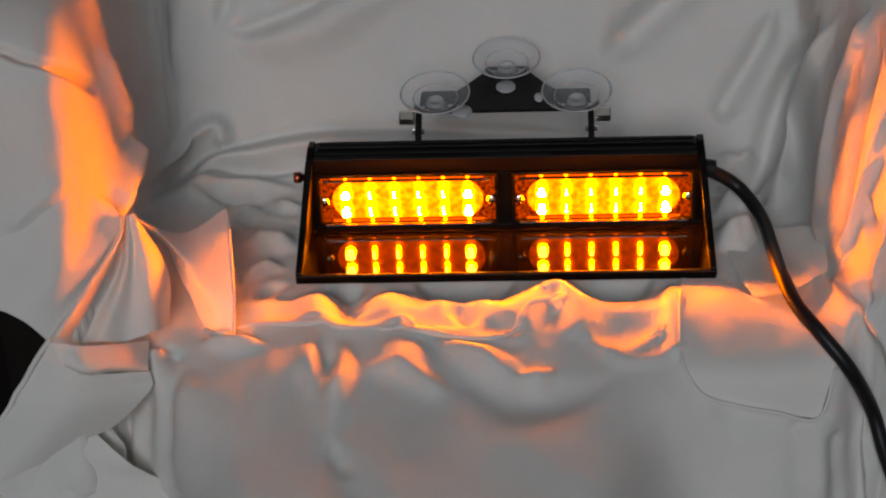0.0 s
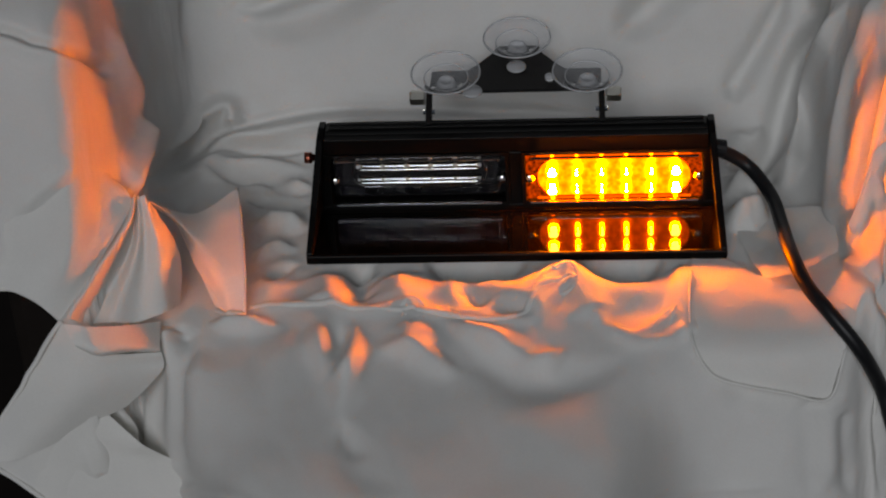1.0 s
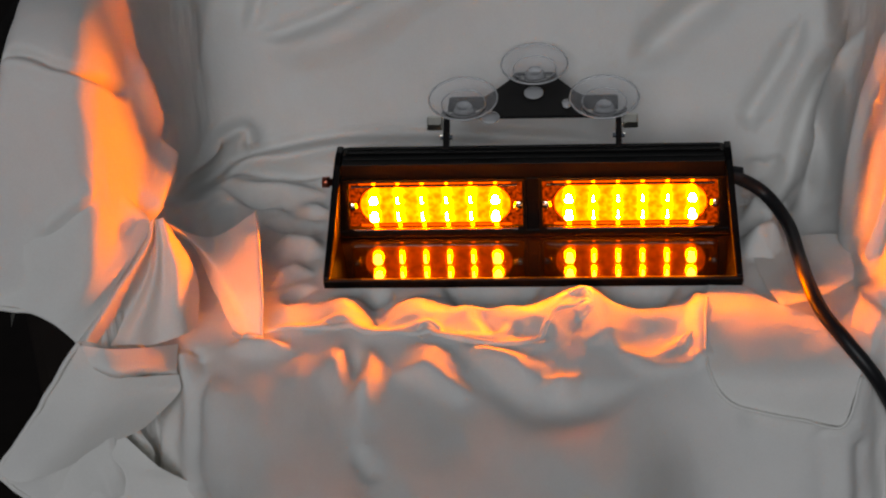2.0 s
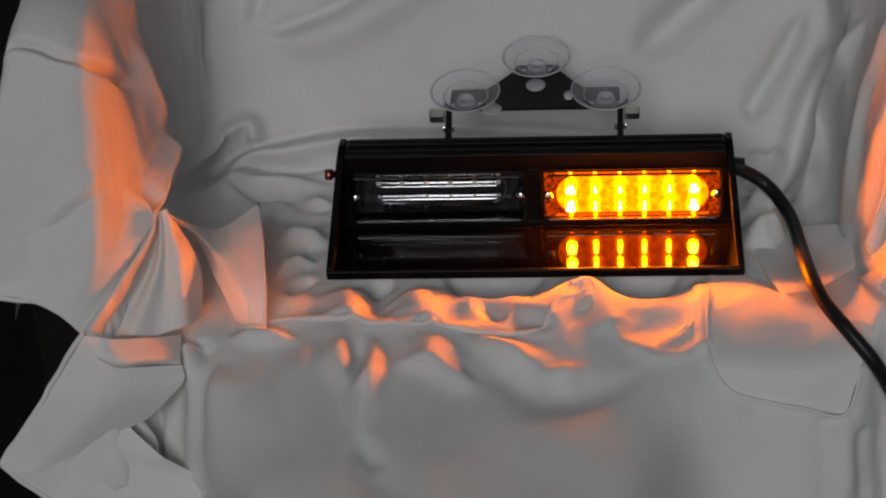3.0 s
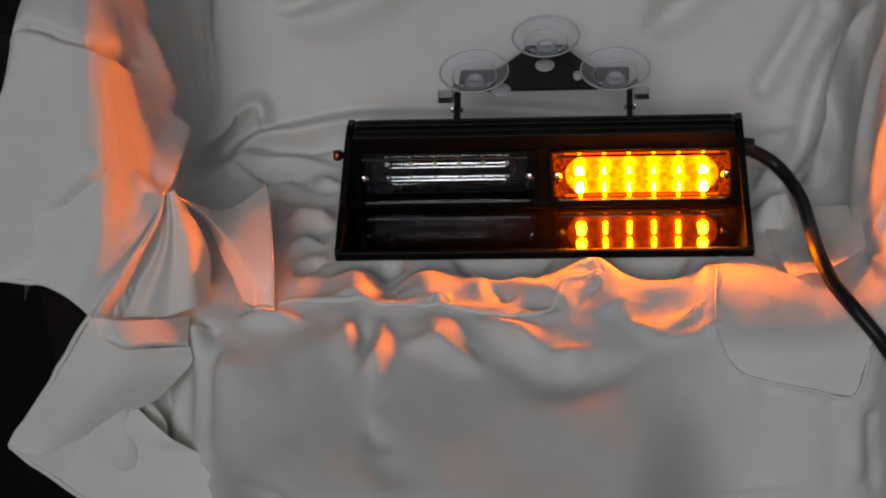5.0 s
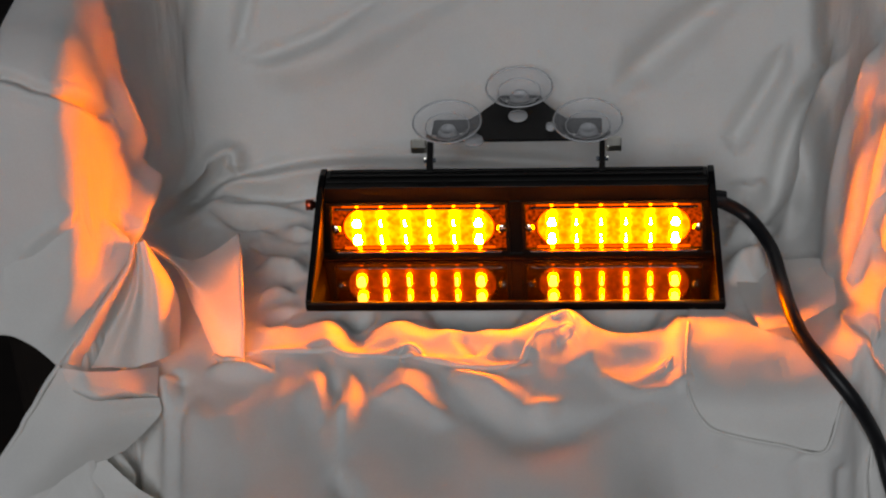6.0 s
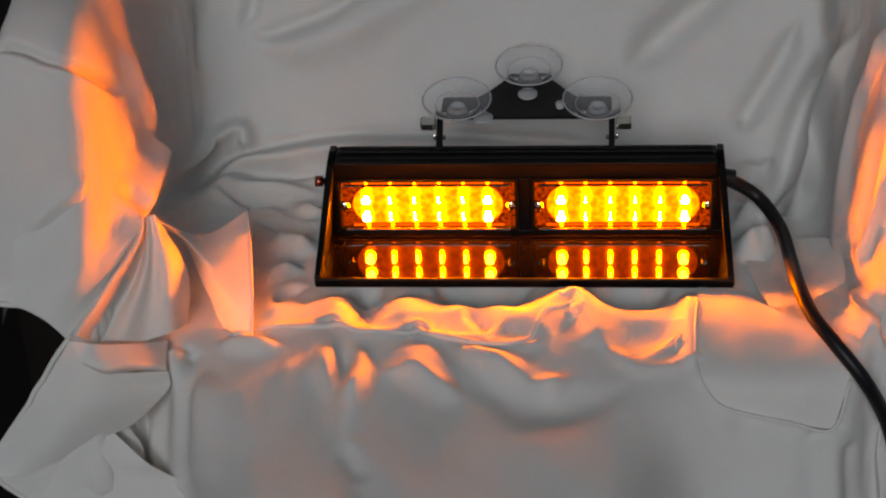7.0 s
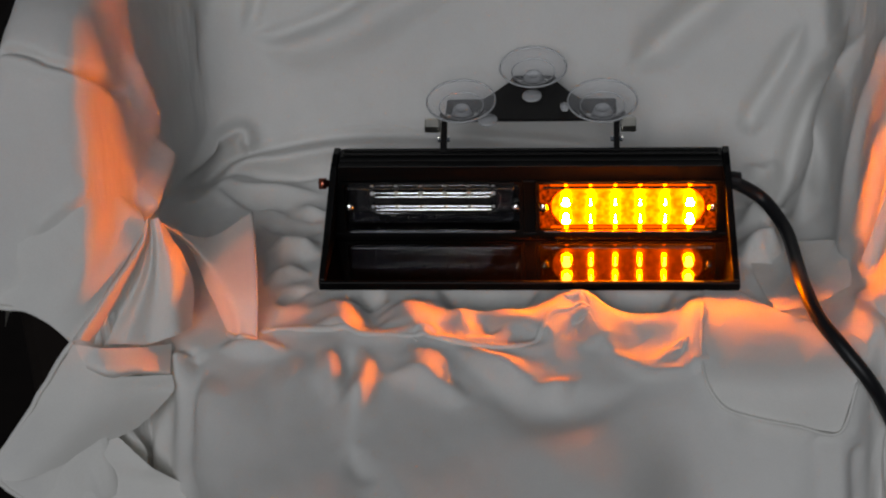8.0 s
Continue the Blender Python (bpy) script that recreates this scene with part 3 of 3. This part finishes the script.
lappet("skirt_corner", [
    [(-0.301, -0.160, -0.056), (-0.283, -0.163, -0.072), (-0.260, -0.167, -0.090), (-0.236, -0.171, -0.109)],
    [(-0.283, -0.161, -0.050), (-0.262, -0.160, -0.062), (-0.240, -0.163, -0.080), (-0.220, -0.167, -0.100)],
    [(-0.258, -0.157, -0.044), (-0.238, -0.155, -0.058), (-0.218, -0.157, -0.074), (-0.198, -0.160, -0.096)],
    [(-0.228, -0.146, -0.040), (-0.210, -0.152, -0.056), (-0.193, -0.147, -0.074), (-0.174, -0.154, -0.096)],
])
lappet("arm_flap", [
    [(-0.273, -0.119, 0.083), (-0.250, -0.117, 0.097), (-0.234, -0.108, 0.103), (-0.229, -0.084, 0.090), (-0.226, -0.069, 0.071)],
    [(-0.273, -0.129, 0.069), (-0.251, -0.127, 0.075), (-0.233, -0.122, 0.081), (-0.225, -0.096, 0.069), (-0.212, -0.086, 0.064)],
    [(-0.274, -0.134, 0.054), (-0.253, -0.135, 0.055), (-0.239, -0.134, 0.055), (-0.229, -0.124, 0.055), (-0.221, -0.113, 0.052)],
    [(-0.303, -0.137, 0.043), (-0.280, -0.139, 0.044), (-0.262, -0.142, 0.038), (-0.252, -0.144, 0.030), (-0.245, -0.144, 0.023)],
])



# ---- the warning light ----
def stadium(bm, cx, cz, w, h, y0, y1, steps=12):
    """A solid with round ends, from y0 to y1."""
    r = h / 2
    ring = [(cx + s * (w / 2 - r) + r * math.cos(a), cz + r * math.sin(a))
            for s, start in ((1, -math.pi / 2), (-1, math.pi / 2)) for a in [start + math.pi * k / steps for k in range(steps + 1)]]
    a = [bm.verts.new((x, y0, z)) for x, z in ring]
    b = [bm.verts.new((x, y1, z)) for x, z in ring]
    bm.faces.new(a), bm.faces.new(b[::-1])
    for i in range(len(ring)):
        j = (i + 1) % len(ring)
        bm.faces.new((a[i], b[i], b[j], a[j]))
    return bm


def frame_ring(bm, cx, cz, w, h, t, y0, y1):
    box(bm, cx - w / 2, cx + w / 2, y0, y1, cz + h / 2 - t, cz + h / 2)
    box(bm, cx - w / 2, cx + w / 2, y0, y1, cz - h / 2, cz - h / 2 + t)
    box(bm, cx - w / 2, cx - w / 2 + t, y0, y1, cz - h / 2 + t, cz + h / 2 - t)
    box(bm, cx + w / 2 - t, cx + w / 2, y0, y1, cz - h / 2 + t, cz + h / 2 - t)
    return bm


MW, MH, MZ = 0.110, 0.036, 0.0242
MODULES = (-0.0590, 0.0585)
STEP = 0.0147


def lean(bm):
    """Draws the upper ends of the bar in: it is narrower at the top."""
    for v in bm.verts:
        if abs(v.co.x) > 0.1:
            v.co.x -= math.copysign(0.0048, v.co.x) * max(0, v.co.z) / 0.055
    return bm


def warning_light():
    thing = tagged(new("warning_light"), "black dashboard strobe bar with two amber flashing heads on the sheet", "warning light")
    # shell: back, top and the face round two openings
    bm = bmesh.new()
    prism(bm, [(0.004, 0.0), (0.044, 0.0), (0.034, 0.040), (0.020, 0.0535), (0.008, 0.0545), (0.006, 0.0525), (0.020, 0.050), (0.020, 0.004), (0.004, 0.004)], -0.119, 0.119, 0.0006)
    part("housing", lean(bm), BLACK, thing)
    z0, z1 = MZ - MH / 2, MZ + MH / 2
    lo, hi = MODULES
    for x0, x1, a, b in ((-0.119, 0.119, z1, 0.0525), (-0.119, 0.119, 0.0, z0), (-0.119, lo - MW / 2, z0, z1), (lo + MW / 2, hi - MW / 2, z0, z1), (hi + MW / 2, 0.119, z0, z1)):
        part("face_panel", lean(box(bmesh.new(), x0, x1, 0.0, 0.020, a, b, 0.0005)), BLACK, thing)
    for z, y in ((0.0540, 0.0105), (0.0535, 0.0165)):
        part("top_rib", box(bmesh.new(), -0.112, 0.112, y - 0.0012, y + 0.0012, z - 0.001, z + 0.0016, 0.0004), BLACK, thing)
    part("reflecting_shelf", prism(bmesh.new(), [(-0.052, -0.0004), (-0.052, 0.0046), (-0.0005, 0.0035), (-0.0005, -0.0004)], -0.1205, 0.1205, 0.0004), GLOSS, thing, "gloss black shelf under the lamp heads")
    part("shelf_lip", box(bmesh.new(), -0.1225, 0.1225, -0.0545, -0.0518, -0.0006, 0.0052, 0.0008), BLACK, thing)
    for s in (-1, 1):
        a, b = sorted((s * 0.1192, s * 0.1232))
        part("end_cap", lean(prism(bmesh.new(), [(-0.052, -0.0004), (-0.0535, 0.0060), (-0.030, 0.0235), (-0.0025, 0.0490), (0.001, 0.0525), (0.010, 0.0556), (0.020, 0.0545), (0.035, 0.040), (0.046, -0.002)], a, b, 0.0008)), BLACK, thing)
    strips = []
    for cx in MODULES:
        head = part("lamp_head", frame_ring(bmesh.new(), cx, MZ, MW, MH, 0.0022, -0.0008, 0.014), BLACK, thing, "rectangular six-diode lamp head")
        part("lens_cover", box(bmesh.new(), cx - MW / 2 + 0.0022, cx + MW / 2 - 0.0022, -0.0046, -0.0040, MZ - MH / 2 + 0.0022, MZ + MH / 2 - 0.0022), PANE, head, "clear plastic cover")
        bm = bmesh.new()
        box(bm, cx - MW / 2 + 0.001, cx + MW / 2 - 0.001, 0.0110, 0.0125, MZ - MH / 2 + 0.001, MZ + MH / 2 - 0.001)
        part("reflector", bm, SMOKE, head, "dark glossy reflector")
        part("reflector_tray", stadium(bmesh.new(), cx, MZ, 0.088, 0.0215, 0.0100, 0.0112), SMOKE, head, "smoky clear lens tray")
        ring = [Vector((cx + sx * 0.0315 + 0.0098 * math.cos(q), 0.0095, MZ + 0.0098 * math.sin(q))) for sx, start in ((1, -90), (-1, 90)) for q in [radians(start + 15 * k) for k in range(13)]]
        part("tray_rim", tube(bmesh.new(), ring + ring[:1], 0.0005, 6), MIRROR, head, smooth=True)
        part("reflector_rim", frame_ring(bmesh.new(), cx, MZ, 0.098, 0.0285, 0.0012, 0.006, 0.0108), SMOKE, head)
        for dz, r, half in ((0.0048, 0.0010, 0.037), (0.0022, 0.0006, 0.036), (-0.0044, 0.0008, 0.036), (-0.0068, 0.0008, 0.036)):
            bm = lathe(bmesh.new(), [(0, -half - 0.001), (r * 0.8, -half), (r, 0.001 - half), (r, half - 0.001), (r * 0.8, half), (0, half + 0.001)], pose(cx, 0.0088, MZ + dz, 0, 90, 0), 12)
            part("lens_rod", bm, CHROME, head, smooth=True)
        for dz in (0.0150, -0.0150):
            part("cover_edge", box(bmesh.new(), cx - 0.050, cx + 0.050, -0.0040, -0.0022, MZ + dz - 0.0004, MZ + dz + 0.0004), MIRROR, head)
        for k in range(6):
            x = cx + (k - 2.5) * STEP
            for dz, r in ((0.0100, 0.0013), (0.0050, 0.0015), (-0.0042, 0.0010)):
                bm = bmesh.new()
                bmesh.ops.create_icosphere(bm, subdivisions=2, radius=r, matrix=pose(x, 0.0082, MZ + dz))
                part("diode_lens", bm, CLEAR_BEAD, head, smooth=True)
        for s in (-1, 1):
            bm = bmesh.new()
            lathe(bm, [(0, -0.0022), (0.0024, -0.0022), (0.0031, -0.0012), (0.0031, 0.002)], pose(cx + s * 0.0505, 0.0015, MZ - 0.001, -90, 0, 0), 20)
            part("screw", bm, CHROME, head, smooth=True)
        strip = new("light_strip")
        strip.parent = thing
        bm = stadium(bmesh.new(), cx, MZ - 0.0005, 0.091, 0.0245, 0.0010, 0.0020)
        part("glow_plate", bm, glow_of_diodes("amber_glow", cx, STEP), strip, "amber glow between the diodes")
        for k in range(6):
            x = cx + (k - 2.5) * STEP
            w = 0.0062 if k in (0, 5) else 0.0027
            for z, h in ((MZ + 0.0056, 0.0062), (MZ - 0.0056, 0.0076)):
                bm = bmesh.new()
                box(bm, x - w / 2, x + w / 2, -0.0030, 0.0009, z - h / 2, z + h / 2, min(w, h) * 0.42)
                part("diode", bm, AMBER_CORE, strip)
                part("diode_face", box(bmesh.new(), x - w * 0.45, x + w * 0.45, -0.0034, -0.0030, z - h * 0.46, z + h * 0.46, min(w, h) * 0.3), AMBER_HOT, strip)
            bm = lathe(bmesh.new(), [(0, -0.0006), (0.0011, -0.0006), (0.0011, 0.0006), (0, 0.0006)], pose(x, 0.0008, MZ + 0.0150, 90, 0, 0), 10)
            part("side_diode", bm, AMBER_SPOT, strip)
            bm = lathe(bmesh.new(), [(0, -0.0006), (0.0012, -0.0006), (0.0012, 0.0006), (0, 0.0006)], pose(x, 0.0014, MZ - 0.0148, 90, 0, 0), 10)
            part("side_diode", bm, AMBER_SPOT, strip)
        # emitting bands put in for diode light caught along the head's edges
        for dz, h in ((0.0150, 0.0013), (-0.0148, 0.0006)):
            part("edge_glow", box(bmesh.new(), cx - 0.046, cx + 0.046, 0.0012, 0.0018, MZ + dz - h, MZ + dz + h), AMBER_EDGE, strip)
        # added emitting panel in place of diode light on the lens and reflector
        part("spill_panel", box(bmesh.new(), cx - 0.0525, cx + 0.0525, 0.0024, 0.0030, MZ - 0.0158, MZ + 0.0158), AMBER_SPILL, strip, "glowing panel standing in for amber light spilt into the clear lens")
        strips.append(strip)
    # plug on the end cap
    knob = lathe(bmesh.new(), [(0, 0), (0.0022, 0), (0.0022, 0.004), (0.0034, 0.0042), (0.0034, 0.0085), (0, 0.0088)], pose(-0.1198, 0.012, 0.034, 0, -90, 0), 20)
    part("end_screw", knob, COPPER, thing, "reddish metal screw", True)
    # bracket
    for s in (-1, 1):
        arm = part("bracket_arm", prism(bmesh.new(), [(0.014, 0.052), (0.021, 0.051), (0.036, 0.064), (0.036, 0.0662), (0.030, 0.0662), (0.014, 0.055)], s * 0.052 - 0.0018, s * 0.052 + 0.0018, 0.0005), STEEL, thing)
        bm = lathe(bmesh.new(), [(0, 0), (0.0042, 0), (0.0046, 0.0006), (0.0046, 0.0084), (0.0040, 0.0092), (0, 0.0092)], pose(s * 0.0545, 0.031, 0.0635, 0, s * 90, 0) @ pose(0, 0, 0, 0, 0, 14 * s), 6)
        part("hex_nut", bm, NICKEL, arm, "bright hexagonal nut")
        bm = lathe(bmesh.new(), [(0, -0.0036), (0.0015, -0.0036), (0.0015, 0.0036), (0, 0.0036)], pose(s * 0.052, 0.024, 0.0575, 0, 90, 0), 12)
        part("pin", bm, CHROME, arm)
    bm = bmesh.new()
    half = [(0.052, 0.034), (0.052, 0.0590), (0.0505, 0.0605), (0.030, 0.0607), (0.0245, 0.0680), (0.0155, 0.0830), (0.0126, 0.0918), (0.0110, 0.0930)]
    ring = half + [(-x, y) for x, y in half[::-1]]
    low = [bm.verts.new((x, y, 0.0642)) for x, y in ring]
    top = [bm.verts.new((x, y, 0.0660)) for x, y in ring]
    bm.faces.new(low), bm.faces.new(top[::-1])
    for i in range(len(ring)):
        j = (i + 1) % len(ring)
        bm.faces.new((low[i], top[i], top[j], low[j]))
    part("bracket_plate", bm, STEEL, thing, "black steel mounting plate")
    for x, y in ((-0.0420, 0.0425), (0.0435, 0.0420), (0.0002, 0.0885)):
        m = pose(x, y, 0.0662, 11, 0, 0)
        cup = part("suction_cup", lathe(bmesh.new(), [(0.0065, 0.0), (0.0085, 0.0022), (0.0125, 0.0034), (0.0132, 0.0046), (0.0175, 0.0062), (0.0208, 0.0086), (0.0212, 0.0092), (0.0204, 0.0093), (0.0172, 0.0070), (0.0136, 0.0056), (0.0128, 0.0044), (0.0080, 0.0032), (0, 0.003)], m, 48), CUP, thing, "clear plastic suction cup", True)
        for r, h, w in ((0.0208, 0.0090, 0.0006), (0.0134, 0.0052, 0.0004)):
            ring = [(r + w * math.cos(a), h + w * math.sin(a)) for a in [2 * math.pi * k / 8 for k in range(9)]]
            part("rim", lathe(bmesh.new(), ring, m, 48), BEAD, cup, smooth=True)
        part("stud", lathe(bmesh.new(), [(0, -0.001), (0.0062, -0.001), (0.0066, 0.0006), (0.0056, 0.0016), (0.0050, 0.0032), (0.0042, 0.0034), (0.0036, 0.0020), (0, 0.0018)], m, 24), BEAD, cup, smooth=True)
        tab = {-1: (0.0165, -0.0125), 0: (0.0, -0.0268), 1: (-0.0228, 0.002)}[round(x / 0.042)]
        part("pull_tab", lathe(bmesh.new(), [(0, 0.0), (0.0058, 0.0), (0.0062, 0.0006), (0.0058, 0.0012), (0, 0.0012)] if x < 0.03 else [(0, 0.0), (0.0028, 0.0), (0.0028, 0.0030), (0, 0.0030)], m @ pose(tab[0], tab[1], 0.0010 - 0.2 * min(tab[1], 0)), 24), BEAD, cup, smooth=True)
    return thing, strips


light, (strip_left, strip_right) = warning_light()


# ---- cable ----
def power_cable():
    knots = [(0.118, 0.012, 0.036), (0.133, 0.015, 0.026), (0.143, 0.010, 0.019), (0.152, -0.010, 0.013), (0.155, -0.045, 0.013), (0.156, -0.086, 0.021), (0.162, -0.110, 0.017), (0.174, -0.128, 0.009), (0.189, -0.137, -0.008), (0.203, -0.132, -0.038), (0.210, -0.141, -0.060), (0.219, -0.151, -0.088), (0.223, -0.161, -0.125)]
    bm = tube(bmesh.new(), [Vector(p) for p in smooth_line(knots, 10)], 0.0041, 16)
    cable = tagged(part("power_cable", bm, RUBBER, smooth=True), "black rubber power cable running from the light", "cable")
    bm = tube(bmesh.new(), [Vector((0.1175, 0.012, 0.036)), Vector((0.1250, 0.0125, 0.0345))], 0.0055, 16)
    part("grommet", bm, RUBBER, cable)


power_cable()



# ---- the chair under the sheet ----
def armchair():
    thing = tagged(new("armchair"), "small dark wooden armchair hidden under the white sheet", "armchair")
    part("seat", box(bmesh.new(), -0.205, 0.175, -0.080, 0.150, -0.16, -0.035, 0.01), DARK, thing)
    part("backrest", box(bmesh.new(), -0.205, 0.175, 0.185, 0.225, -0.16, 0.22, 0.01), DARK, thing)
    for x0, x1, top in ((-0.300, -0.252, 0.165), (0.245, 0.300, 0.095)):
        part("armrest", box(bmesh.new(), x0, x1, -0.078, 0.225, -0.16, top, 0.01), DARK, thing)
        for y in (-0.078, 0.185):
            part("leg", box(bmesh.new(), x0 + 0.002, x1 - 0.002, y, y + 0.04, -0.46, -0.155, 0.004), DARK, thing)
    part("front_rail", box(bmesh.new(), -0.25, 0.248, -0.074, -0.05, -0.30, -0.24, 0.004), DARK, thing)
    return thing


armchair()


# ---- floor ----
bm = bmesh.new()
box(bm, -2.5, 2.5, -2.5, 2.0, -0.50, -0.46)
tagged(part("floor", bm, DARK), "very dark wooden floor in shade", "floor", kind="structure")


# ---- flashing ----
def motions():
    """The flashing head's glowing strip draws back behind its reflector in the dark beats and comes forward in the bright ones."""
    bright = [(-1, 0.16), (0.47, 0.85), (1.16, 1.55), (1.87, 2.24), (2.56, 2.94), (3.25, 3.56), (3.95, 4.27), (4.66, 4.97), (5.36, 5.66), (5.98, 6.36), (6.66, 7.05), (7.36, 7.75)]
    fore, aft = pose(0, 0, 0), pose(0, 0.0162, 0)
    rows = [(0.0, fore)]
    for a, b in bright:
        first, last = round(a * FPS), round(b * FPS)
        if a > 0:
            rows += [((first - 1) / FPS, aft), (first / FPS, fore)]
        rows += [((last - 1) / FPS, fore), (last / FPS, aft)]
    walk(strip_left, rows + [(8.0, aft)])


motions()
